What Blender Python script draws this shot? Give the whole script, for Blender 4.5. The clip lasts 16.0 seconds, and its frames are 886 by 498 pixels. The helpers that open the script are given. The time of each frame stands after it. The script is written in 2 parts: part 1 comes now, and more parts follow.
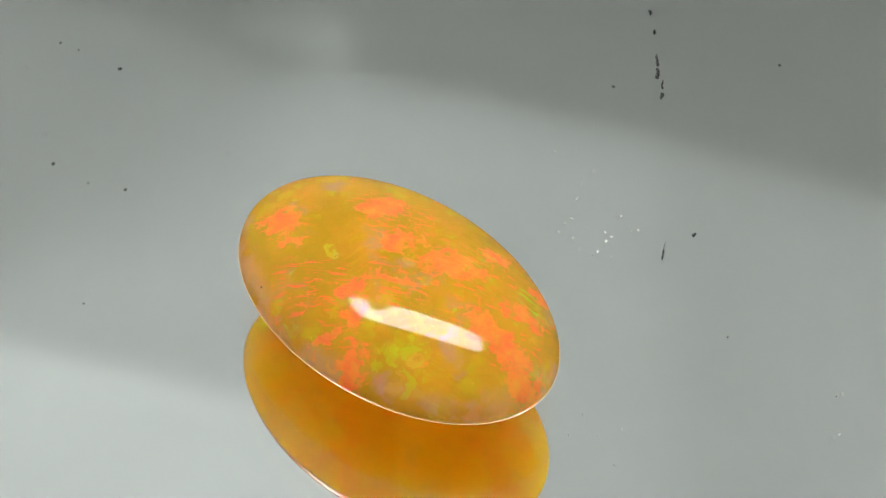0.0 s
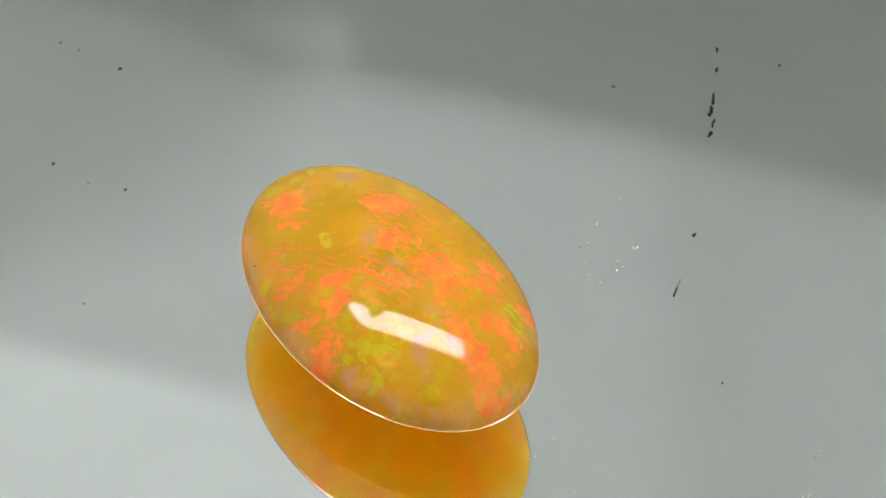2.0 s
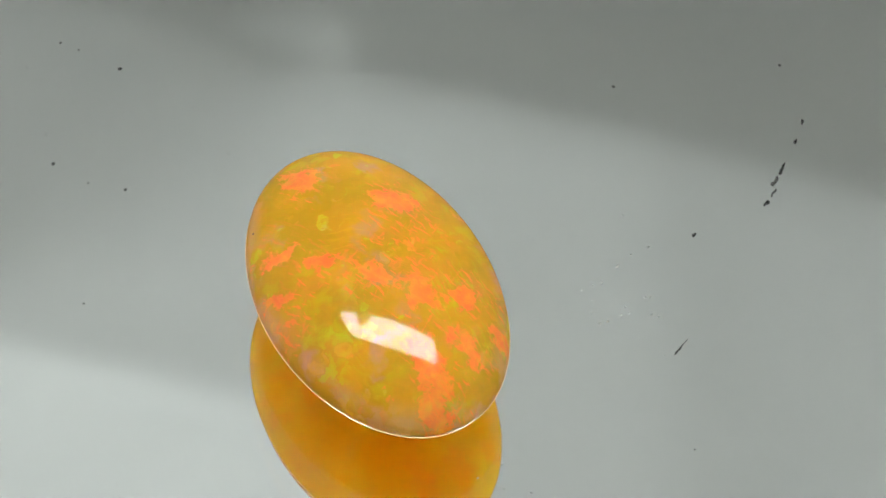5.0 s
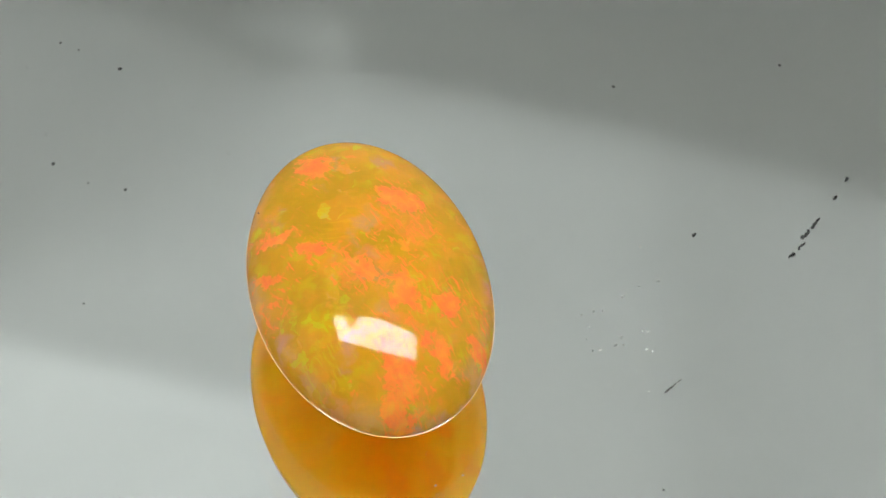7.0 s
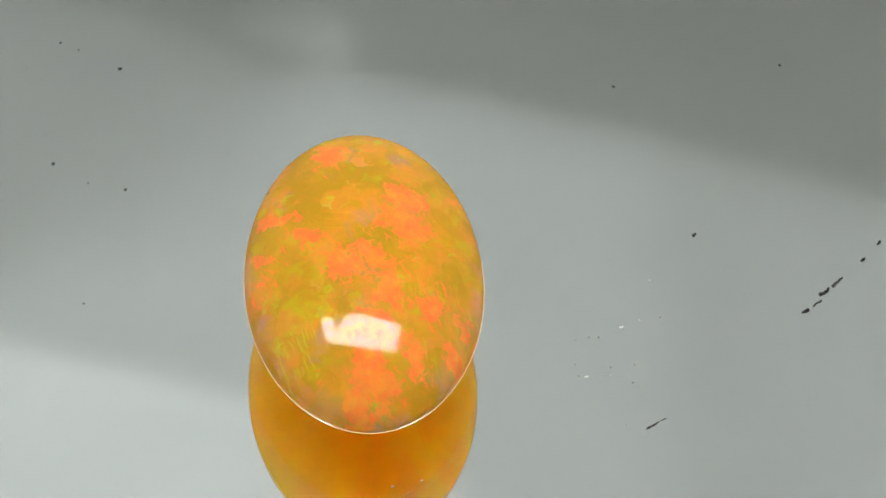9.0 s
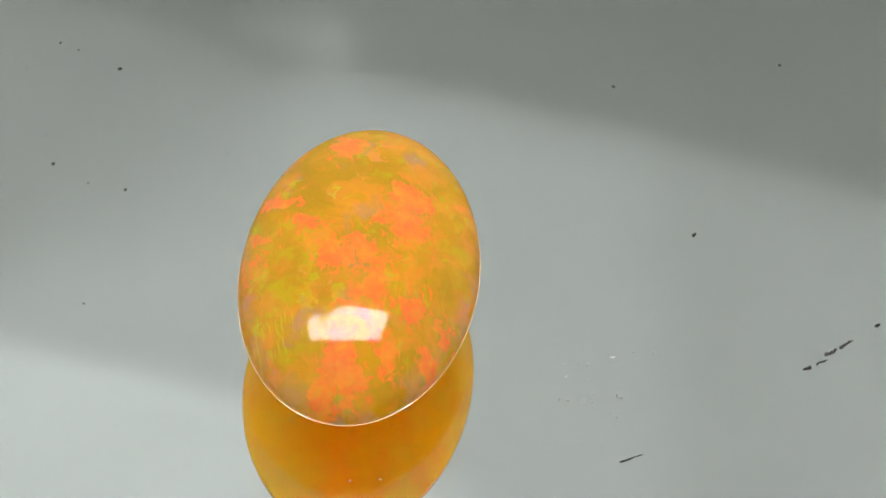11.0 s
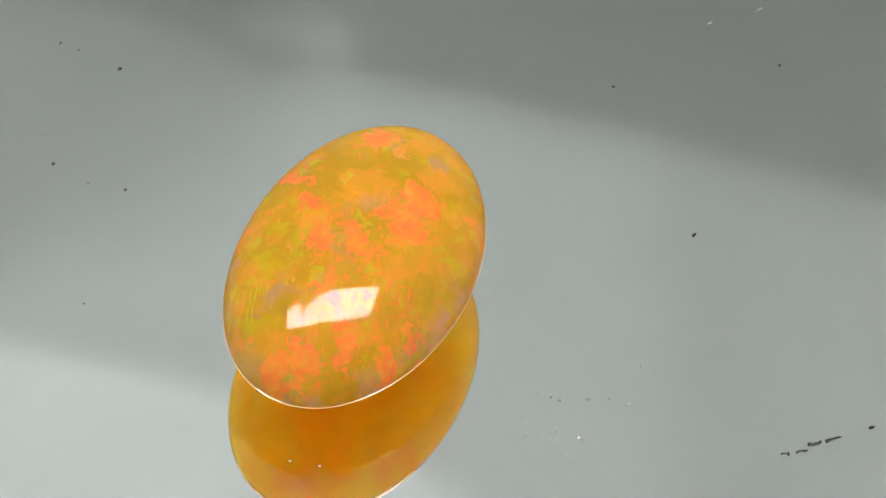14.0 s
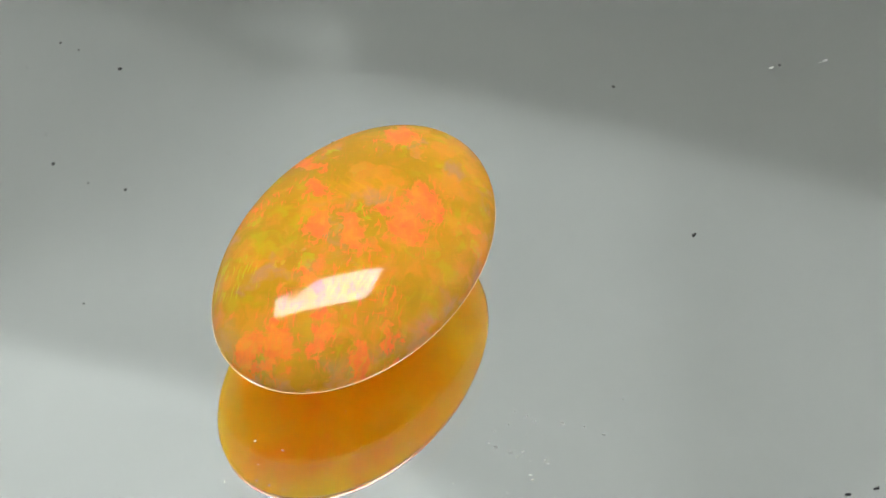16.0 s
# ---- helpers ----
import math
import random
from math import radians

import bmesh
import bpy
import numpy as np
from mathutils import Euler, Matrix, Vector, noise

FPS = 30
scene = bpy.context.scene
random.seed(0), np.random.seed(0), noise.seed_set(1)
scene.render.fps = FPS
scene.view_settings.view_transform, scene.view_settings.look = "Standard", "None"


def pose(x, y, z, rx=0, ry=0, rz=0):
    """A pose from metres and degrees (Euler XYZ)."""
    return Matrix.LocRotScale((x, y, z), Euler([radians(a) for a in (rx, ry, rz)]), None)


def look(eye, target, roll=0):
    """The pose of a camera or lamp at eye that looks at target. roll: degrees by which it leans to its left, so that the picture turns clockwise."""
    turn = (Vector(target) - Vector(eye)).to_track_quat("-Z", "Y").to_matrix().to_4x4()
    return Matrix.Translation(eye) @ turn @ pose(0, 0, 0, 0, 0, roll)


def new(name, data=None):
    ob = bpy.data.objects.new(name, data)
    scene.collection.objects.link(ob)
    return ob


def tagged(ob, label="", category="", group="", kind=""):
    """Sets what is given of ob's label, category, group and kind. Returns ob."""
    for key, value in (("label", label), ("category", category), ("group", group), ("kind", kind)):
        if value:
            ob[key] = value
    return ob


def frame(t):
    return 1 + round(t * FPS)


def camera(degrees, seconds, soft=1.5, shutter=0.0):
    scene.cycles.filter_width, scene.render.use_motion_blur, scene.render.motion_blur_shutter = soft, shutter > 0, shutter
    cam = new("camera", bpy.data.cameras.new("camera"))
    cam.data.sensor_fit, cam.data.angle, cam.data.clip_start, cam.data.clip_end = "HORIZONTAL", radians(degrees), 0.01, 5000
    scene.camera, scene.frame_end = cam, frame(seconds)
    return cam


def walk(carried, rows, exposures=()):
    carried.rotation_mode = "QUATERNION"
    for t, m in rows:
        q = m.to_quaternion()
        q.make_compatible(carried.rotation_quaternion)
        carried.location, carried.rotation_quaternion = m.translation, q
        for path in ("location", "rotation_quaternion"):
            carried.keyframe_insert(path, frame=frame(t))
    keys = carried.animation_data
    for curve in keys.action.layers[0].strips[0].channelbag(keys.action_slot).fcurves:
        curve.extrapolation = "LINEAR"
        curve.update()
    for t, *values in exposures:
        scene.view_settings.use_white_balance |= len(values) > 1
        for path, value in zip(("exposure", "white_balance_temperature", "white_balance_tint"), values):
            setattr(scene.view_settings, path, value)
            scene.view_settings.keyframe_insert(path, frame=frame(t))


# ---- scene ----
# metres, seconds; the mirror's top is z = 0 and it turns about the z axis
RATE = -5.0944
cam = camera(17.82, 16.0)
VIEW = pose(0, -0.096291, 0.124279, 38.6916, -1.665, 0.916)
walk(cam, [(0, VIEW), (16, VIEW)])

# ---- light ----
world = bpy.data.worlds.new("room")
scene.world = world
world.use_nodes = True
world.node_tree.nodes["Background"].inputs["Color"].default_value = (0.85, 0.9, 0.95, 1)
world.node_tree.nodes["Background"].inputs["Strength"].default_value = 0.3

# unseen lamp added above the tent roof to light its fabric from behind
lamp_data = bpy.data.lights.new("roof_fill_lamp", "AREA")
lamp_data.shape, lamp_data.size, lamp_data.size_y = "RECTANGLE", 0.5, 0.5
lamp_data.energy, lamp_data.color = 3.3, (0.978, 1.0, 1.01)
roof_fill_lamp = new("roof_fill_lamp", lamp_data)
roof_fill_lamp.matrix_world = look((-0.12, 0.38, 1.15), (0, 0.48, 0.6))
PANEL_GLOW = 33.0


# ---- materials ----
def material(name):
    m = bpy.data.materials.new(name)
    m.use_nodes = True
    nt = m.node_tree
    return m, nt, nt.nodes["Principled BSDF"]


def node(nt, kind, **values):
    n = nt.nodes.new(kind)
    for key, value in values.items():
        if key in n.inputs:
            n.inputs[key].default_value = value
    return n


def wire(nt, a, b):
    nt.links.new(a, b)


def mth(nt, op, a, b=None, clamp=False):
    n = nt.nodes.new("ShaderNodeMath")
    n.operation, n.use_clamp = op, clamp
    for i, v in enumerate((a, b)):
        if v is None:
            continue
        if isinstance(v, (int, float)):
            n.inputs[i].default_value = v
        else:
            wire(nt, v, n.inputs[i])
    return n.outputs[0]


def smooth(nt, value, lo, hi):
    n = nt.nodes.new("ShaderNodeMapRange")
    n.interpolation_type = "SMOOTHSTEP"
    wire(nt, value, n.inputs["Value"])
    n.inputs["From Min"].default_value, n.inputs["From Max"].default_value = lo, hi
    return n.outputs["Result"]


def mixed(nt, fac, a, b):
    n = nt.nodes.new("ShaderNodeMix")
    n.data_type = "RGBA"
    for v, sock in ((fac, n.inputs[0]), (a, n.inputs[6]), (b, n.inputs[7])):
        if isinstance(v, (int, float)):
            sock.default_value = v
        elif isinstance(v, tuple):
            sock.default_value = (*v, 1)
        else:
            wire(nt, v, sock)
    return n.outputs[2]


def grain(nt, vec, scale, detail=3.0, rough=0.55, distort=0.0, off=0.0):
    n = nt.nodes.new("ShaderNodeTexNoise")
    n.inputs["Scale"].default_value, n.inputs["Detail"].default_value = scale, detail
    n.inputs["Roughness"].default_value, n.inputs["Distortion"].default_value = rough, distort
    mp = nt.nodes.new("ShaderNodeMapping")
    mp.inputs["Location"].default_value = (off, off * 0.7, -off)
    wire(nt, vec, mp.inputs["Vector"])
    wire(nt, mp.outputs[0], n.inputs["Vector"])
    return n


def plain(name, color, rough=0.5, spread=0.12, scale=60.0, metal=0.0, bump=0.0):
    m, nt, b = material(name)
    tc = nt.nodes.new("ShaderNodeTexCoord")
    g = grain(nt, tc.outputs["Object"], scale, 5)
    dark = tuple(c * (1 - spread) for c in color)
    light = tuple(min(1, c * (1 + spread)) for c in color)
    wire(nt, mixed(nt, g.outputs["Fac"], dark, light), b.inputs["Base Color"])
    b.inputs["Roughness"].default_value, b.inputs["Metallic"].default_value = rough, metal
    if bump:
        bp = node(nt, "ShaderNodeBump", Strength=bump, Distance=0.001)
        wire(nt, g.outputs["Fac"], bp.inputs["Height"])
        wire(nt, bp.outputs[0], b.inputs["Normal"])
    return m


def translucent(name, color, spread=0.03, scale=40.0):
    m, nt, b = material(name)
    tc = nt.nodes.new("ShaderNodeTexCoord")
    g = grain(nt, tc.outputs["Object"], scale, 4)
    col = mixed(nt, g.outputs["Fac"], tuple(c * (1 - spread) for c in color), tuple(min(1, c * (1 + spread)) for c in color))
    t = nt.nodes.new("ShaderNodeBsdfTranslucent")
    d = nt.nodes.new("ShaderNodeBsdfDiffuse")
    wire(nt, col, t.inputs["Color"])
    wire(nt, col, d.inputs["Color"])
    mix = nt.nodes.new("ShaderNodeMixShader")
    mix.inputs[0].default_value = 0.25
    wire(nt, t.outputs[0], mix.inputs[1])
    wire(nt, d.outputs[0], mix.inputs[2])
    nt.nodes.remove(b)
    wire(nt, mix.outputs[0], nt.nodes["Material Output"].inputs["Surface"])
    return m


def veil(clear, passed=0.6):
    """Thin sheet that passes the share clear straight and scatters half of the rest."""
    m, nt, b = material("shade_sheet")
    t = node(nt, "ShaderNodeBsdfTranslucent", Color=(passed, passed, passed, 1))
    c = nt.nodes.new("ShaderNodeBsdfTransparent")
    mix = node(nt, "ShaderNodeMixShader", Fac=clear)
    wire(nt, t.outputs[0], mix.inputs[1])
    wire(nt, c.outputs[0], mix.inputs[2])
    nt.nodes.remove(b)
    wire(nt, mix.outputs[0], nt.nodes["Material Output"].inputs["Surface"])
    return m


def glowing(name, color, strength):
    m, nt, b = material(name)
    b.inputs["Base Color"].default_value = (0.8, 0.8, 0.8, 1)
    b.inputs["Emission Color"].default_value = (*color, 1)
    b.inputs["Emission Strength"].default_value = strength
    return m


# fire in the stone, by the turn at which its layers flash: x, y, half length, half width (mm), turn (degrees)
STEADY_FIRE = ((6.9, 1.7, 1.15, 0.9, 10), (3.2, -2.4, 1.3, 1.0, 40), (-9.3, 0.6, 1.2, 0.7, 4), (-7.0, -2.3, 1.1, 0.7, 12), (-6.4, -4.4, 0.75, 0.55, 40), (0.7, 3.1, 0.9, 0.45, 70))
EARLY_FIRE = ((-0.4, 4.1, 1.0, 0.5, 120), (-1.9, 5.9, 0.95, 0.6, 130), (0.2, 5.6, 0.7, 0.4, 60), (-2.2, -1.7, 1.6, 0.95, 35), (-3.4, -4.2, 1.1, 0.6, 20),
              (1.0, -0.8, 0.95, 0.9, 0), (-7.2, 0.0, 2.3, 0.75, 175), (-0.6, 1.3, 1.0, 0.22, 30), (5.4, 2.4, 0.8, 0.3, 30))
MIDDLE_FIRE = ((0.2, 5.7, 0.8, 0.45, 65), (-3.1, -1.2, 1.3, 0.75, 12), (2.4, 4.6, 1.0, 0.4, 65), (-7.4, 0.1, 1.7, 0.85, 4), (-4.0, -3.2, 0.9, 0.6, 35), (-1.5, 0.6, 1.1, 0.5, 40))
LATE_FIRE = ((-8.3, -0.6, 1.0, 1.0, 20), (1.3, -2.1, 1.6, 1.0, 60), (-1.6, 1.4, 1.0, 0.7, 30), (-0.9, -0.4, 1.3, 0.6, 50), (2.4, 4.6, 1.4, 0.4, 62), (-4.9, -0.4, 1.2, 0.5, 60), (-4.5, -5.2, 0.6, 0.35, 30))


def opal_material(name, patchy, body_a, body_b, deep, clear):
    m, nt, b = material(name)
    tc = nt.nodes.new("ShaderNodeTexCoord")
    mp = nt.nodes.new("ShaderNodeMapping")
    mp.inputs["Scale"].default_value = (1000, 1000, 1000)
    wire(nt, tc.outputs["Object"], mp.inputs["Vector"])
    vec = mp.outputs[0]  # millimetres in the stone
    warp = grain(nt, vec, 0.9, 3, 0.5, 0.3)
    sub = nt.nodes.new("ShaderNodeVectorMath")
    sub.operation = "SUBTRACT"
    wire(nt, warp.outputs["Color"], sub.inputs[0])
    sub.inputs[1].default_value = (0.5, 0.5, 0.5)
    mad = nt.nodes.new("ShaderNodeVectorMath")
    mad.operation = "MULTIPLY_ADD"
    wire(nt, sub.outputs[0], mad.inputs[0])
    mad.inputs[1].default_value = (2.0, 2.0, 2.0)
    wire(nt, vec, mad.inputs[2])
    soft = nt.nodes.new("ShaderNodeVectorMath")
    soft.operation = "MULTIPLY_ADD"
    wire(nt, sub.outputs[0], soft.inputs[0])
    soft.inputs[1].default_value = (0.5, 0.5, 0.5)
    wire(nt, vec, soft.inputs[2])
    vor = nt.nodes.new("ShaderNodeTexVoronoi")
    vor.inputs["Scale"].default_value = 2.3
    wire(nt, mad.outputs[0], vor.inputs["Vector"])
    cell = nt.nodes.new("ShaderNodeMix")
    cell.data_type = "VECTOR"
    cell.inputs[0].default_value = 0.28
    wire(nt, mad.outputs[0], cell.inputs[4])
    wire(nt, vor.outputs["Position"], cell.inputs[5])
    warped = cell.outputs[1]  # bent and broken into angular flakes
    # which way the stone's length points: the layers inside flash when they lie right to the light
    heading = nt.nodes.new("ShaderNodeVectorTransform")
    heading.vector_type, heading.convert_from, heading.convert_to = "VECTOR", "OBJECT", "WORLD"
    heading.inputs[0].default_value = (1, 0, 0)
    unit = nt.nodes.new("ShaderNodeVectorMath")
    unit.operation = "NORMALIZE"
    wire(nt, heading.outputs[0], unit.inputs[0])

    def along(degrees):
        n = nt.nodes.new("ShaderNodeVectorMath")
        n.operation = "DOT_PRODUCT"
        wire(nt, unit.outputs[0], n.inputs[0])
        n.inputs[1].default_value = (math.cos(radians(degrees)), math.sin(radians(degrees)), 0)
        return n.outputs["Value"]

    def flash(degrees, full, gone):
        return smooth(nt, along(degrees), math.cos(radians(gone)), math.cos(radians(full)))

    early, middle, late = flash(150, 18, 40), flash(104, 16, 34), flash(68, 22, 44)
    swing = along(10)  # -0.65 to 0.65 over the turn
    # body: cloudy amber and olive yellow
    cloud = grain(nt, mad.outputs[0], 0.32, 4, 0.5, 0.2, 7.0)
    col = mixed(nt, smooth(nt, cloud.outputs["Fac"], 0.38, 0.64), body_a, body_b)
    if patchy > 0:
        # green and yellow flecks
        fleck = grain(nt, mad.outputs[0], 0.8, 2, 0.5, 0.4, 21.0)
        zone = grain(nt, vec, 0.28, 2, 0.5, 0.0, 3.0)
        gm = mth(nt, "MULTIPLY", smooth(nt, fleck.outputs["Fac"], 0.48, 0.68), smooth(nt, zone.outputs["Fac"], 0.46, 0.58))
        col = mixed(nt, mth(nt, "MULTIPLY", gm, 0.32 * patchy), col, (0.54, 0.56, 0.014))
        # faint violet haze
        haze = grain(nt, mad.outputs[0], 0.4, 2, 0.5, 0.0, 41.0)
        col = mixed(nt, mth(nt, "MULTIPLY", smooth(nt, haze.outputs["Fac"], 0.58, 0.74), 0.42 * patchy), col, (0.55, 0.3, 0.27))
        rim = nt.nodes.new("ShaderNodeMapping")
        rim.vector_type = "TEXTURE"
        rim.inputs["Scale"].default_value = (10.05, 6.5, 1e4)
        wire(nt, vec, rim.inputs["Vector"])
        far = nt.nodes.new("ShaderNodeVectorMath")
        far.operation = "LENGTH"
        wire(nt, rim.outputs[0], far.inputs[0])
        lilac = mth(nt, "MULTIPLY", smooth(nt, far.outputs["Value"], 0.86, 1.0), smooth(nt, grain(nt, warped, 0.5, 3, 0.5, 0.0, 12.0).outputs["Fac"], 0.42, 0.6))
        col = mixed(nt, mth(nt, "MULTIPLY", lilac, 0.3 * patchy), col, (0.74, 0.44, 0.38))
        # broad orange clouds
        veil = grain(nt, mad.outputs[0], 0.5, 3, 0.5, 0.2, 63.0)
        col = mixed(nt, mth(nt, "MULTIPLY", smooth(nt, veil.outputs["Fac"], 0.44, 0.64), mth(nt, "ADD", 0.16 * patchy, mth(nt, "MULTIPLY", late, 0.3 * patchy))), col, (0.9, 0.34, 0.045))
        # small angular flakes of orange, yellow and green
        fl = nt.nodes.new("ShaderNodeTexVoronoi")
        fl.inputs["Scale"].default_value = 1.1
        fl.feature = "SMOOTH_F1"
        fl.inputs["Smoothness"].default_value = 0.35
        wire(nt, mad.outputs[0], fl.inputs["Vector"])
        rgb = nt.nodes.new("ShaderNodeSeparateColor")
        wire(nt, fl.outputs["Color"], rgb.inputs[0])
        fringe = grain(nt, soft.outputs[0], 1.6, 4, 0.65, 0.3, 31.0).outputs["Fac"]
        lively = smooth(nt, grain(nt, vec, 0.3, 2, 0.5, 0.0, 52.0).outputs["Fac"], 0.4, 0.55)
        own = nt.nodes.new("ShaderNodeTexVoronoi")
        own.inputs["Scale"].default_value = 0.75
        wire(nt, mad.outputs[0], own.inputs["Vector"])
        turns = nt.nodes.new("ShaderNodeSeparateColor")
        wire(nt, own.outputs["Color"], turns.inputs[0])
        off = mth(nt, "ABSOLUTE", mth(nt, "SUBTRACT", mth(nt, "SUBTRACT", mth(nt, "MULTIPLY", turns.outputs[2], 1.6), 0.8), swing))
        lively = mth(nt, "MULTIPLY", lively, mth(nt, "SUBTRACT", 1.15, smooth(nt, off, 0.2, 0.55)), True)
        for channel, lo, amount, shade in ((0, 1.06, 0.5, (0.97, 0.27, 0.06)), (1, 1.04, 0.28, (0.84, 0.5, 0.03)), (2, 1.08, 0.45, (0.5, 0.66, 0.02)), (1, 1.22, 0.5, (0.62, 0.38, 0.3))):
            fm = smooth(nt, mth(nt, "ADD", rgb.outputs[channel], mth(nt, "MULTIPLY", fringe, 0.6)), lo, lo + 0.24)
            col = mixed(nt, mth(nt, "MULTIPLY", mth(nt, "MULTIPLY", fm, lively), amount * patchy), col, shade)
        # bright orange patches, each group with its own turn
        fine = grain(nt, vec, 1.7, 4, 0.62, 0.7, 5.0)
        rough_edge = mth(nt, "MULTIPLY", mth(nt, "SUBTRACT", fine.outputs["Fac"], 0.5), 1.9)
        tone = mixed(nt, smooth(nt, grain(nt, soft.outputs[0], 1.1, 4, 0.6, 0.4, 15.0).outputs["Fac"], 0.35, 0.68), (0.95, 0.205, 0.06), (0.95, 0.35, 0.055))
        inner = mth(nt, "ADD", 0.42, mth(nt, "MULTIPLY", grain(nt, soft.outputs[0], 0.9, 5, 0.65, 0.5, 77.0).outputs["Fac"], 0.85), True)
        total, lit = None, None
        for fire, shown in ((STEADY_FIRE, None), (EARLY_FIRE, early), (MIDDLE_FIRE, middle), (LATE_FIRE, late)):
            nearest = None
            for x, y, rx, ry, turn in fire:
                at = nt.nodes.new("ShaderNodeMapping")
                at.vector_type = "TEXTURE"
                at.inputs["Location"].default_value = (x, y, 0)
                at.inputs["Rotation"].default_value = (0, 0, radians(turn))
                at.inputs["Scale"].default_value = (1.02 * rx, 1.02 * ry, 1e4)
                wire(nt, warped, at.inputs["Vector"])
                ln = nt.nodes.new("ShaderNodeVectorMath")
                ln.operation = "LENGTH"
                wire(nt, at.outputs[0], ln.inputs[0])
                nearest = ln.outputs["Value"] if nearest is None else mth(nt, "MINIMUM", nearest, ln.outputs["Value"])
            pm = mth(nt, "MULTIPLY", mth(nt, "SUBTRACT", 1.0, smooth(nt, mth(nt, "ADD", nearest, rough_edge), 0.76, 1.12)), inner)
            if shown is not None:
                pm = mth(nt, "MULTIPLY", pm, shown)
            lit = pm if lit is None else mth(nt, "MAXIMUM", lit, pm)
            total = nearest if total is None else mth(nt, "MINIMUM", total, nearest)
        col = mixed(nt, mth(nt, "MULTIPLY", lit, patchy), col, tone)
        # splintered fringe round the patches
        for turn, lo, far_edge, amount in ((26, 0.55, 2.0, 0.7), (-48, 0.58, 1.6, 0.45)):
            sp = nt.nodes.new("ShaderNodeMapping")
            sp.vector_type = "TEXTURE"
            sp.inputs["Rotation"].default_value = (0, 0, radians(turn))
            sp.inputs["Scale"].default_value = (0.9, 0.22, 1.0)
            wire(nt, soft.outputs[0], sp.inputs["Vector"])
            spn = node(nt, "ShaderNodeTexNoise", Scale=1.1, Detail=2.0)
            wire(nt, sp.outputs[0], spn.inputs["Vector"])
            ring_mask = mth(nt, "SUBTRACT", 1.0, smooth(nt, total, 0.95, far_edge))
            sm = mth(nt, "MULTIPLY", smooth(nt, spn.outputs["Fac"], lo, lo + 0.11), ring_mask)
            col = mixed(nt, mth(nt, "MULTIPLY", sm, amount * patchy), col, (0.98, 0.27, 0.055))
        # thin brush-like streaks, strongest on one shoulder of the dome
        for turn, x, y, rx, ry, off, shade, amount in ((28, 2.4, 3.9, 3.0, 2.0, 0.0, (0.98, 0.2, 0.06), mth(nt, "ADD", 0.1, mth(nt, "MULTIPLY", early, 0.8))),
                                                      (30, -0.6, 1.4, 2.0, 1.2, 5.0, (0.98, 0.22, 0.06), mth(nt, "MULTIPLY", early, 0.75)),
                                                      (75, 1.2, 1.4, 2.2, 1.6, 9.0, (0.8, 0.5, 0.02), 0.22),
                                                      (8, -4.5, -3.5, 3.5, 2.5, 17.0, (0.55, 0.64, 0.02), 0.28),
                                                      (20, -6.2, 3.8, 1.8, 1.6, 23.0, (0.6, 0.7, 0.03), mth(nt, "ADD", 0.12, mth(nt, "MULTIPLY", late, 0.4))),
                                                      (12, -6.6, -3.4, 1.3, 0.6, 29.0, (0.35, 0.75, 0.02), mth(nt, "MULTIPLY", early, 0.8))):
            st = nt.nodes.new("ShaderNodeMapping")
            st.vector_type = "TEXTURE"
            st.inputs["Location"].default_value = (off, off, 0)
            st.inputs["Rotation"].default_value = (0, 0, radians(turn))
            st.inputs["Scale"].default_value = (1.3, 0.16, 1.0)
            wire(nt, soft.outputs[0], st.inputs["Vector"])
            sn = node(nt, "ShaderNodeTexNoise", Scale=1.0, Detail=3.0)
            wire(nt, st.outputs[0], sn.inputs["Vector"])
            at = nt.nodes.new("ShaderNodeMapping")
            at.vector_type = "TEXTURE"
            at.inputs["Location"].default_value = (x, y, 0)
            at.inputs["Scale"].default_value = (rx, ry, 1e4)
            wire(nt, warped, at.inputs["Vector"])
            ln = nt.nodes.new("ShaderNodeVectorMath")
            ln.operation = "LENGTH"
            wire(nt, at.outputs[0], ln.inputs[0])
            near = mth(nt, "SUBTRACT", 1.0, smooth(nt, ln.outputs["Value"], 0.6, 1.1))
            sm = mth(nt, "MULTIPLY", smooth(nt, sn.outputs["Fac"], 0.52, 0.68), near)
            col = mixed(nt, mth(nt, "MULTIPLY", mth(nt, "MULTIPLY", sm, amount), patchy), col, shade)
    # milky body that light wanders through, under a polished surface
    wire(nt, col, b.inputs["Base Color"])
    b.inputs["Roughness"].default_value, b.inputs["IOR"].default_value = 0.012, 1.42
    b.inputs["Subsurface Weight"].default_value = 1.0
    b.inputs["Subsurface Radius"].default_value = (1.0, 0.6, 0.12)
    b.inputs["Subsurface Scale"].default_value = deep
    # part of the light passes straight into the clear inside and out again
    thru = nt.nodes.new("ShaderNodeBsdfTranslucent")
    wire(nt, col, thru.inputs["Color"])
    milk = node(nt, "ShaderNodeMixShader", Fac=clear)
    wire(nt, b.outputs[0], milk.inputs[1])
    wire(nt, thru.outputs[0], milk.inputs[2])
    wire(nt, milk.outputs[0], nt.nodes["Material Output"].inputs["Surface"])
    return m


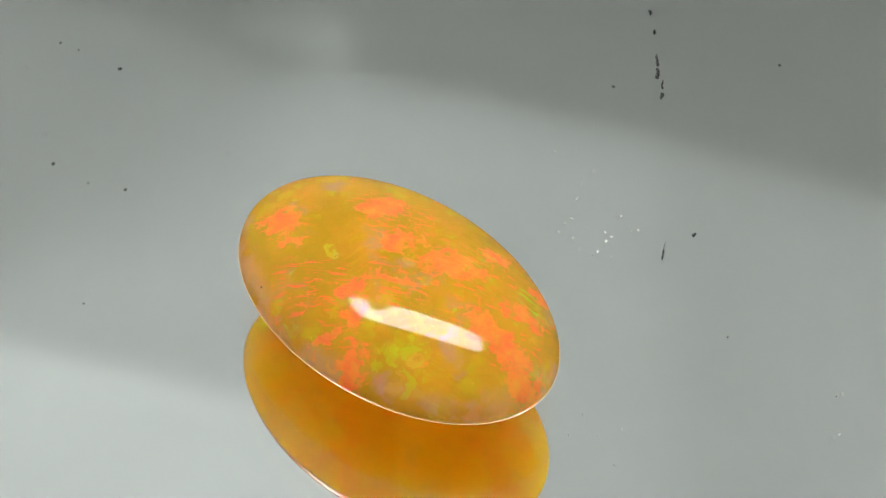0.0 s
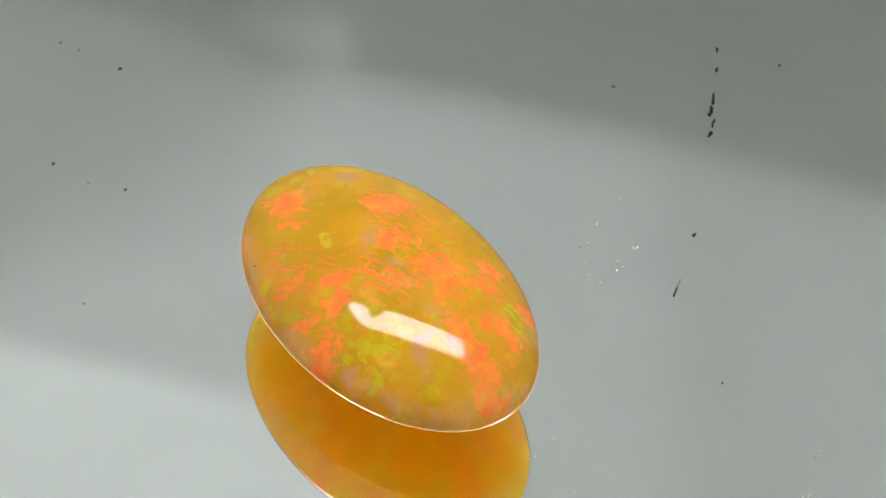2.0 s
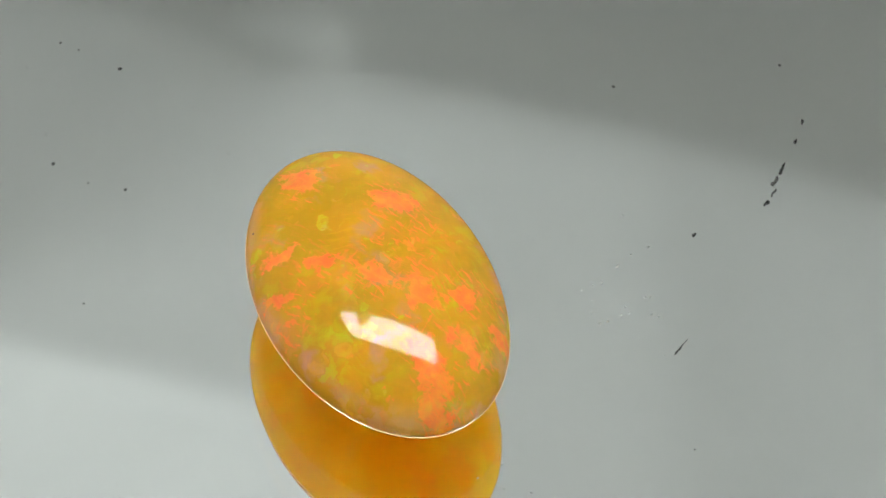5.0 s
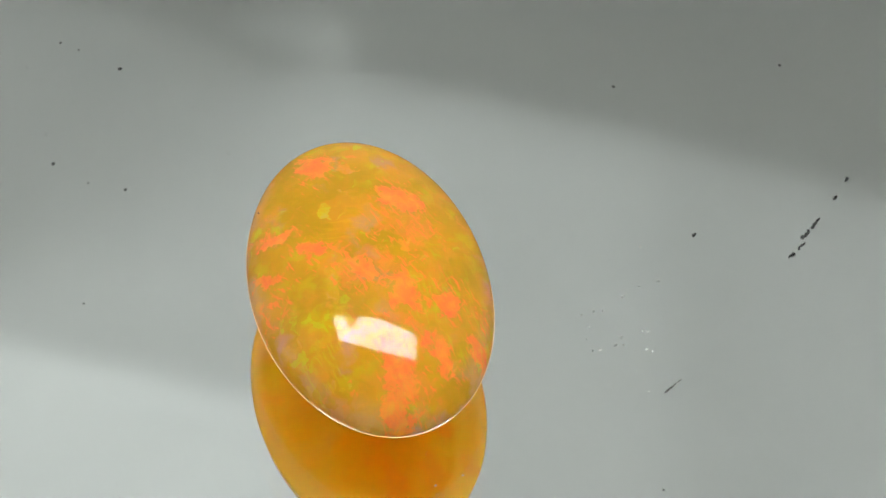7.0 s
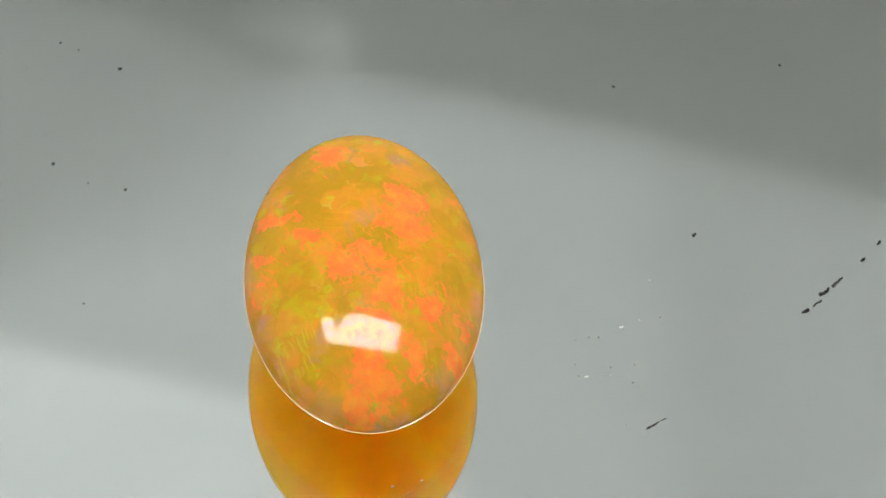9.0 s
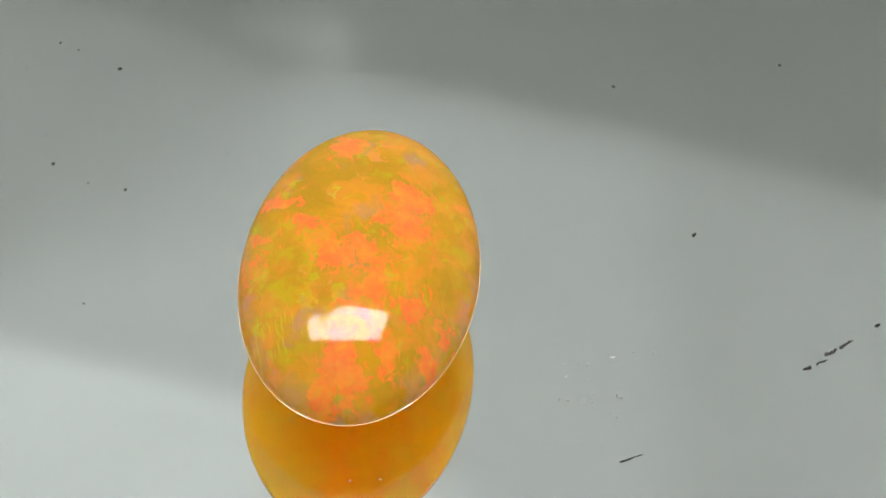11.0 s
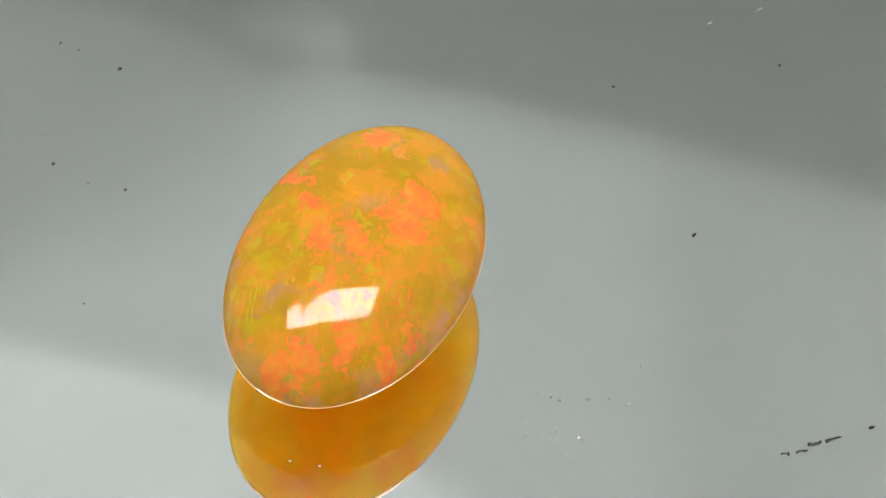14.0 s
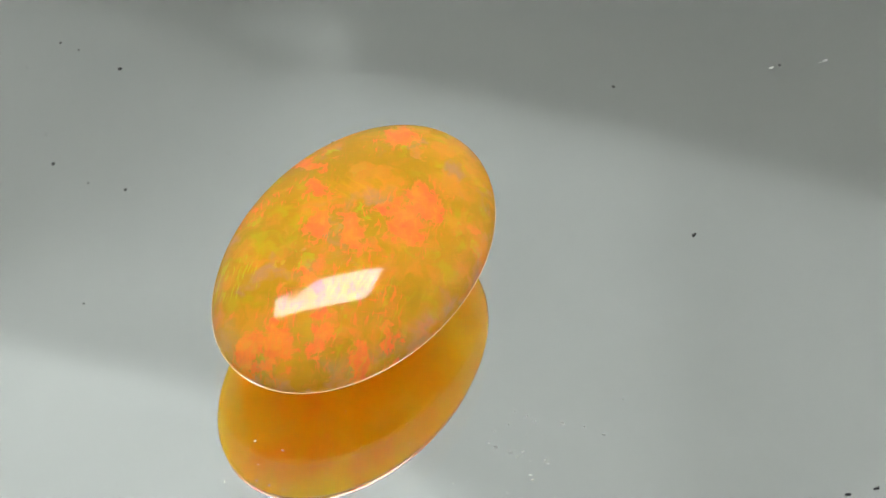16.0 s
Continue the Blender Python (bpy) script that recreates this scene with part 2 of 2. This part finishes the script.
OPAL_DOME = opal_material("opal_dome", 1.0, (0.58, 0.335, 0.017), (0.47, 0.3, 0.013), 0.009, 0.47)
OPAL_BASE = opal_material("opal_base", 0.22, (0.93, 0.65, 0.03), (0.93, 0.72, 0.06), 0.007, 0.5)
RIM = plain("polished_rim", (0.82, 0.6, 0.3), 0.25, 0.05, 2000)
DARK_SPECK = plain("dark_speck", (0.015, 0.016, 0.015), 0.7, 0.2, 4000)
COATING_LOSS = plain("bare_coating", (0.008, 0.009, 0.009), 0.6, 0.3, 3000)
DUST = translucent("pale_dust", (0.7, 0.71, 0.7), 0.1, 5000)
GREY_SPECK = plain("grey_speck", (0.16, 0.165, 0.16), 0.7, 0.2, 4000)
FABRIC = translucent("white_tent_fabric", (0.78, 0.79, 0.78))
WHITE = plain("white_fabric", (0.78, 0.79, 0.78), 0.9, 0.04, 30, 0, 0.2)
TABLE = plain("white_table", (0.7, 0.7, 0.69), 0.6, 0.05, 25, 0, 0.1)
BLACK = plain("black_plastic", (0.03, 0.03, 0.032), 0.4, 0.2, 200)
GLOW = glowing("lamp_panel_glow", (1.0, 0.985, 0.925), PANEL_GLOW)
GLOW_POINT = glowing("lamp_point_glow", (1.0, 0.98, 0.92), 140.0)

SILVER, _nt, _b = material("mirror_silver")
_b.inputs["Base Color"].default_value = (0.93, 0.95, 0.935, 1)
_b.inputs["Metallic"].default_value, _b.inputs["Roughness"].default_value = 1.0, 0.0
GLASS, _nt, _b = material("mirror_glass")
_b.inputs["Base Color"].default_value = (0.985, 0.995, 0.99, 1)
_b.inputs["Transmission Weight"].default_value = 1.0
_b.inputs["Roughness"].default_value, _b.inputs["IOR"].default_value = 0.0, 1.5


# ---- building helpers ----
def mesh_of(bm, name, mat, shade=False):
    me = bpy.data.meshes.new(name)
    if any(e.is_boundary for e in bm.edges):  # an open shell: turn its faces outwards from the stone's middle
        bm.normal_update()
        middle = Vector((0, 0, 0.003096))
        bmesh.ops.reverse_faces(bm, faces=[f for f in bm.faces if f.normal.dot(f.calc_center_median() - middle) < 0])
    else:
        bmesh.ops.recalc_face_normals(bm, faces=bm.faces)
    for f in bm.faces:
        f.smooth = shade
    bm.to_mesh(me)
    bm.free()
    me.materials.append(mat)
    return me


def part(name, bm, mat, parent, label="", shade=False):
    ob = new(name, mesh_of(bm, name, mat, shade))
    ob.parent = parent
    return tagged(ob, label)


def thing(name, bm, mat, label, category, kind="", group="", shade=False):
    return tagged(new(name, mesh_of(bm, name, mat, shade)), label, category, group, kind)


def box(bm, x0, x1, y0, y1, z0, z1):
    m = Matrix.LocRotScale(((x0 + x1) / 2, (y0 + y1) / 2, (z0 + z1) / 2), None, (x1 - x0, y1 - y0, z1 - z0))
    bmesh.ops.create_cube(bm, size=1, matrix=m)
    return bm


def prism(bm, outline, z0, z1):
    low = [bm.verts.new((x, y, z0)) for x, y in outline]
    top = [bm.verts.new((x, y, z1)) for x, y in outline]
    n = len(outline)
    bm.faces.new(low[::-1])
    bm.faces.new(top)
    for i in range(n):
        bm.faces.new((low[i], low[(i + 1) % n], top[(i + 1) % n], top[i]))
    return bm


def ring(r, n, cx=0.0, cy=0.0, ry=None):
    ry = r if ry is None else ry
    return [(cx + r * math.cos(2 * math.pi * i / n), cy + ry * math.sin(2 * math.pi * i / n)) for i in range(n)]


def loops(bm, rings, close_top=None):
    """Skin a stack of rings of points; close_top is a pole point."""
    vs = [[bm.verts.new(p) for p in r] for r in rings]
    n = len(vs[0])
    for lo, hi in zip(vs, vs[1:]):
        for i in range(n):
            bm.faces.new((lo[i], lo[(i + 1) % n], hi[(i + 1) % n], hi[i]))
    if close_top:
        p = bm.verts.new(close_top)
        for i in range(n):
            bm.faces.new((vs[-1][i], vs[-1][(i + 1) % n], p))
    return bm


def grit(bm, x, y, z, size, flat=0.5, stretch=1.0, turn=0.0, seed=0):
    """An uneven crumb lying on z."""
    r = random.Random(seed)
    made = bmesh.ops.create_icosphere(bm, subdivisions=1, radius=size)["verts"]
    c, s = math.cos(turn), math.sin(turn)
    for v in made:
        k = r.uniform(0.7, 1.25)
        px, py, pz = v.co.x * k * stretch, v.co.y * k, v.co.z * flat * k
        v.co = (x + c * px - s * py, y + s * px + c * py, z + max(pz, -size * flat) + size * flat)
    return bm


# ---- setting: table and light tent ----
TENT_Z = 0.6
thing("table_top", box(bmesh.new(), -0.7, 0.7, -0.7, 1.0, -0.05, -0.025), TABLE, "plain white table top under the mirror turntable", "table", "structure")
for nm, dims in (("wall_north", (-0.7, 0.7, 1.0, 1.01, -0.025, TENT_Z)), ("wall_south", (-0.7, 0.7, -0.71, -0.7, -0.025, TENT_Z)),
                 ("wall_east", (0.7, 0.71, -0.7, 1.0, -0.025, TENT_Z)), ("wall_west", (-0.71, -0.7, -0.7, 1.0, -0.025, TENT_Z))):
    thing(nm, box(bmesh.new(), *dims), WHITE, "plain white fabric side of a light tent", "wall", "structure")
thing("ceiling", box(bmesh.new(), -0.71, 0.71, -0.71, 1.01, TENT_Z, TENT_Z + 0.001), FABRIC,
      "white translucent fabric roof of a light tent", "ceiling", "structure")

# unseen footed sheets added over the roof: their soft shades show in the mirror
def shade_sheet(outline, feet, gap, mat, label):
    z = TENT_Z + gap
    ob = thing("shade_sheet", prism(bmesh.new(), outline, z, z + 0.0006), mat, label, "sheet")
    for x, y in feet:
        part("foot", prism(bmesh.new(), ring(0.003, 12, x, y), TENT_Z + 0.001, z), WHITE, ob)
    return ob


# small round hole casting a pale spot, slit to the sheet's far edge
SPOT_HOLE = [(-0.0468, 0.93), (-0.0468, 0.589)] + [(-0.047 + 0.025 * math.sin(a), 0.573 + 0.015 * math.cos(a)) for a in [0.3 + i * 5.683 / 14 for i in range(15)]] + [(-0.0472, 0.589), (-0.0472, 0.93)]
shade_sheet([(-0.42, 0.66), (-0.26, 0.640), (-0.145, 0.600), (-0.033, 0.568), (0.033, 0.548), (0.091, 0.531), (0.160, 0.510), (0.34, 0.452), (0.34, 0.93)] + SPOT_HOLE + [(-0.42, 0.93)],
                [(-0.3, 0.9), (0.3, 0.9), (0.3, 0.65), (-0.35, 0.75)], 0.016, veil(0.07, 0.47), "added white translucent shade sheet, unseen, raised over the tent roof")
shade_sheet([(-0.40, 0.49), (-0.129, 0.441), (-0.05, 0.424), (-0.012, 0.409), (0.03, 0.378), (0.10, 0.30), (0.38, 0.26), (0.38, 0.96), (-0.40, 0.96)],
                [(-0.38, 0.94), (0.37, 0.94), (0.37, 0.30), (-0.38, 0.55)], 0.018, veil(0.55), "added large thin shade sheet, unseen, raised over the tent roof")
shade_sheet([(-0.40, 0.47), (-0.12, 0.47), (-0.075, 0.50), (-0.055, 0.54), (-0.06, 0.64), (-0.40, 0.70)],
                [(-0.39, 0.48), (-0.39, 0.68), (-0.2, 0.66), (-0.2, 0.48)], 0.07, veil(0.42), "added small thin shade sheet, unseen, raised over the tent roof")
shade_sheet([(0.070, 0.24), (0.36, 0.24), (0.36, 0.53), (0.074, 0.53)],
                [(0.35, 0.25), (0.35, 0.52), (0.2, 0.25), (0.2, 0.52)], 0.02, veil(0.91), "added broad thin shade sheet, unseen, raised over the tent roof")
shade_sheet([(0.083, 0.26), (0.115, 0.26), (0.113, 0.521), (0.085, 0.520)],
                [(0.09, 0.27), (0.108, 0.27), (0.099, 0.29)], 0.012, veil(0.86), "added narrow strip of shade sheet, unseen, over the tent roof")
shade_sheet([(-0.30, 0.468), (-0.124, 0.470), (-0.126, 0.496), (-0.30, 0.496)],
                [(-0.29, 0.475), (-0.29, 0.49), (-0.27, 0.482)], 0.012, veil(0.7), "added short strip of shade sheet, unseen, over the tent roof")

# lamp panels under the tent roof, seen as highlights on the stone
LAMP_Z = TENT_Z - 0.012


def lamp_panel(outline, label):
    ob = thing("lamp_panel", prism(bmesh.new(), outline, LAMP_Z, TENT_Z), WHITE, label, "lamp")
    cx = sum(p[0] for p in outline) / len(outline)
    cy = sum(p[1] for p in outline) / len(outline)
    inner = [(cx + (x - cx) * 0.992, cy + (y - cy) * 0.975) for x, y in outline]
    part("diffuser", prism(bmesh.new(), inner, LAMP_Z - 0.003, LAMP_Z - 0.0005), GLOW, ob, "bright warm white lamp diffuser")
    return ob


lamp_panel([(-0.150, 0.0845), (0.24, 0.0925), (0.24, 0.150), (-0.02, 0.158), (-0.085, 0.146)], "long lit lamp panel under the tent roof")
lamp_panel([(-0.27, 0.014), (0.24, 0.014), (0.24, 0.0885), (-0.165, 0.0805), (-0.27, 0.0785)], "long lit lamp panel with a stepped end under the tent roof")
lamp_panel([(-0.27, 0.0805), (-0.180, 0.0825), (-0.172, 0.140), (-0.275, 0.125)], "small square lit lamp panel under the tent roof")

spot = thing("spot_lamp", prism(bmesh.new(), ring(0.016, 24, -0.31, -0.36), LAMP_Z, TENT_Z), BLACK, "small round lit spot lamp under the tent roof", "lamp")
part("bulb", prism(bmesh.new(), ring(0.0105, 16, -0.31, -0.36), LAMP_Z - 0.004, LAMP_Z - 0.0005), GLOW_POINT, spot, "bright small bulb")

# specks on the tent roof: x, y, half size (mm)
SPECKS = ((-101.2, 562.2, 0.75), (-119.9, 518.5, 0.7), (69.7, 561.2, 0.65), (-94.7, 508.1, 0.6), (-107.4, 510.5, 0.4), (-123.0, 573.7, 0.5),
          (-116.4, 570.5, 0.4), (-133.3, 561.6, 0.4), (-123.6, 531.4, 0.4), (128.3, 573.8, 0.55), (-104.1, 459.8, 0.45), (-101.2, 534.6, 0.35), (-61.3, 525.4, 0.35))
bm = bmesh.new()
grit(bm, 0, 0, 0, 0.00075, 0.4, 1.7, radians(52), 3)
first = thing("dark_speck", bm, DARK_SPECK, "tiny oblong dark speck stuck under the tent roof", "speck", group="specks under the roof")
first.matrix_basis = pose(0.0952, 0.4962, TENT_Z - 0.0006)
for i, (x, y, s) in enumerate(SPECKS):
    o = thing("dark_speck", grit(bmesh.new(), 0, 0, 0, 1.15 * s / 1000, 0.4, 1.1, i * 1.3, 11 + i), DARK_SPECK if s > 0.7 else GREY_SPECK, "tiny dark speck stuck under the tent roof", "speck", group="specks under the roof")
    o.matrix_basis = pose(x / 1000, y / 1000, TENT_Z - 0.92 * s / 1000)

# ---- the turning mirror ----
GLASS_T = 0.003
mirror = tagged(new("mirror_turntable"), "round turning mirror plate of clear glass with scratched backing", "mirror")
part("glass_plate", prism(bmesh.new(), ring(0.075, 128), -GLASS_T, 0), GLASS, mirror, "clear glass plate")
part("silver_backing", prism(bmesh.new(), ring(0.0749, 128), -GLASS_T - 0.0005, -GLASS_T - 0.00006), SILVER, mirror, "bright silver backing")
part("turntable_disc", prism(bmesh.new(), ring(0.07, 64), -0.018, -GLASS_T - 0.0007), BLACK, mirror, "black plastic disc")


def scratch(x0, y0, x1, y1, w0, w1, seed):
    """A ragged dark loss in the backing, from one end to the other (mm)."""
    r = random.Random(seed)
    dx, dy = x1 - x0, y1 - y0
    ln = math.hypot(dx, dy)
    nx, ny = -dy / ln, dx / ln
    left, right = [], []
    for i in range(13):
        u = i / 12
        w = 0.55 * (w0 + (w1 - w0) * u) * (0.2 if i in (0, 12) else r.uniform(0.4, 1.3))
        j = r.uniform(-0.28, 0.28) * max(w0, w1)
        px, py = x0 + dx * u + nx * j, y0 + dy * u + ny * j
        left.append(((px + nx * w) / 1000, (py + ny * w) / 1000))
        right.append(((px - nx * w) / 1000, (py - ny * w) / 1000))
    return part("scratch", prism(bmesh.new(), left + right[::-1], -GLASS_T - 0.00005, -GLASS_T - 0.00002), COATING_LOSS, mirror, "dark scratch in the backing")


for n, row in enumerate(((14.76, 20.35, 14.80, 19.35, 0.10, 0.16), (14.80, 19.2, 14.76, 18.35, 0.15, 0.20), (15.05, 18.25, 15.0, 17.55, 0.11, 0.15),
                         (15.0, 17.2, 14.92, 16.7, 0.2, 0.12), (14.66, 22.35, 14.70, 22.0, 0.12, 0.12), (14.45, 23.95, 14.5, 23.6, 0.12, 0.12),
                         (14.58, 4.45, 14.72, 5.35, 0.10, 0.07), (14.74, 5.45, 14.82, 5.8, 0.04, 0.02), (18.06, -0.97, 18.12, -0.87, 0.06, 0.06))):
    scratch(*row, 50 + n)

# dust lying on the glass (mm in the mirror)
bm = bmesh.new()
GRAINS = ((8.96, 5.44, 0.07), (9.33, 5.82, 0.06), (9.64, 7.31, 0.06), (8.56, 4.82, 0.045), (13.08, 5.13, 0.06), (9.97, 8.44, 0.035), (9.73, 3.58, 0.04),
          (23.89, -5.94, 0.06), (23.6, -6.1, 0.05), (8.95, -9.22, 0.06), (11.85, -8.74, 0.05), (9.7, -7.81, 0.035), (9.37, 4.4, 0.04), (11.2, 4.9, 0.06),
          (11.23, 4.24, 0.055), (11.56, 4.56, 0.055), (11.9, 6.01, 0.06), (12.13, 6.11, 0.045), (10.11, 5.26, 0.035), (8.39, 10.85, 0.05), (10.61, 9.38, 0.05), (14.48, 2.8, 0.045),
          (10.47, 3.17, 0.05), (10.76, 3.49, 0.05), (15.26, 3.9, 0.035), (23.2, -8.79, 0.06), (23.56, -8.6, 0.045), (10.46, -9.18, 0.04), (11.36, -11.08, 0.04), (12.74, 5.08, 0.04))
for i, (x, y, s) in enumerate(GRAINS):
    grit(bm, x / 1000, y / 1000, 0, 1.25 * s / 1000, 0.4, 1.0 + (i % 3) * 0.6, i * 2.1, 200 + i)
for x, y, s in ((-14.83, 27.15, 0.09), (-14.7, 26.8, 0.05), (-14.59, 23.81, 0.09)):
    grit(bm, x / 1000, y / 1000, 0, s / 1000, 0.25, 2.4, 1.9, 71)
rd = random.Random(5)
for i in range(70):
    x, y = rd.gauss(9.5, 3.0), rd.gauss(-5.0, 5.0)
    grit(bm, x / 1000, y / 1000, 0, rd.uniform(0.008, 0.022) / 1000, 0.5, rd.choice((1, 1, 1.6, 3)), rd.uniform(0, 6), 400 + i)
for i in range(60):
    r, a = rd.uniform(8, 30), rd.uniform(0, 6.28)
    grit(bm, r * math.cos(a) / 1000, r * math.sin(a) / 1000, 0, rd.uniform(0.006, 0.018) / 1000, 0.5, 1, 0, 600 + i)
dust = thing("dust", bm, DUST, "fine pale dust grains lying on the mirror glass", "dust", "stuff")

# ---- the stone ----
A, B, DOME_H, BASE_H = 0.010048, 0.0065, 0.00365, 0.003096
NSEG = 144
opal = tagged(new("opal_cabochon"), "polished oval amber opal with orange and green fire on mirror", "gemstone")


def oval(r, z, bulge=0.0):
    return [((A + bulge) * r * math.cos(2 * math.pi * i / NSEG), (B + bulge) * r * math.sin(2 * math.pi * i / NSEG), z) for i in range(NSEG)]


part("pit", grit(bmesh.new(), 0.00527, 0.00507, 0.00435, 0.00007, 0.8, 1.3, 0.6, 9), COATING_LOSS, opal, "tiny dark pit")
RIM_H = 0.000024
LEAN = 0.1  # the dome's crown lies a little to one side
REST = 0.00001


def base_point(x, y, z, r):
    """The underside: a shallow bowl, a little askew, that turns up steeply at the rim."""
    level = REST + (BASE_H - REST) * (BOWL * r ** 1.2 + (1 - BOWL) * r ** EDGE)
    return x, y, level + (0.027 * y - 0.044 * x) * (1 - r ** 24)


BOWL, EDGE = 0.56, 7.2
steps = [1 - (i / 44) ** 1.3 for i in range(44)]
low = [[base_point(*p, r) for p in oval(r, 0)] for r in steps]
high = [oval(math.cos(q), BASE_H + DOME_H * math.sin(q)) for q in [i * math.pi / 2 / 40 for i in range(1, 40)]]
high = [[(x, y + LEAN * (z - BASE_H) ** 2 / DOME_H, z) for x, y, z in r] for r in high]
bm = loops(bmesh.new(), low[::-1] + high, (0, LEAN * DOME_H, BASE_H + DOME_H))
pole = bm.verts.new((0, 0, REST))
bm.verts.ensure_lookup_table()
first_ring = [bm.verts[i] for i in range(NSEG)]
for i in range(NSEG):
    bm.faces.new((first_ring[(i + 1) % NSEG], first_ring[i], pole))
body = part("body", bm, OPAL_DOME, opal, "domed body with patches of orange fire", True)
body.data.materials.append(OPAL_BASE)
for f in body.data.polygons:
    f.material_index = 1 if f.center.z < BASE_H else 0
# thin polished girdle edge
rings = [oval(1, BASE_H + RIM_H * math.sin(q), 0.00001 + 0.00003 * math.cos(q)) for q in [(-1 + i / 3) * math.pi / 2 for i in range(7)]]
part("girdle", loops(bmesh.new(), rings), RIM, opal, "thin pale polished girdle edge", True)


def motions():
    """The mirror turns evenly and carries the stone and the dust with it."""
    times = [0.5 * i for i in range(33)]
    walk(mirror, [(t, pose(0, 0, 0, 0, 0, RATE * t)) for t in times])
    walk(dust, [(t, pose(0, 0, 0, 0, 0, RATE * t)) for t in times])
    walk(opal, [(t, pose(0, 0, 0, 0, 0, RATE * t) @ pose(-0.000468, -0.002777, 0.00001, 0, 0, 140.145) @ pose(0, 0, 0, 0.5, 0, 0)) for t in times])


motions()
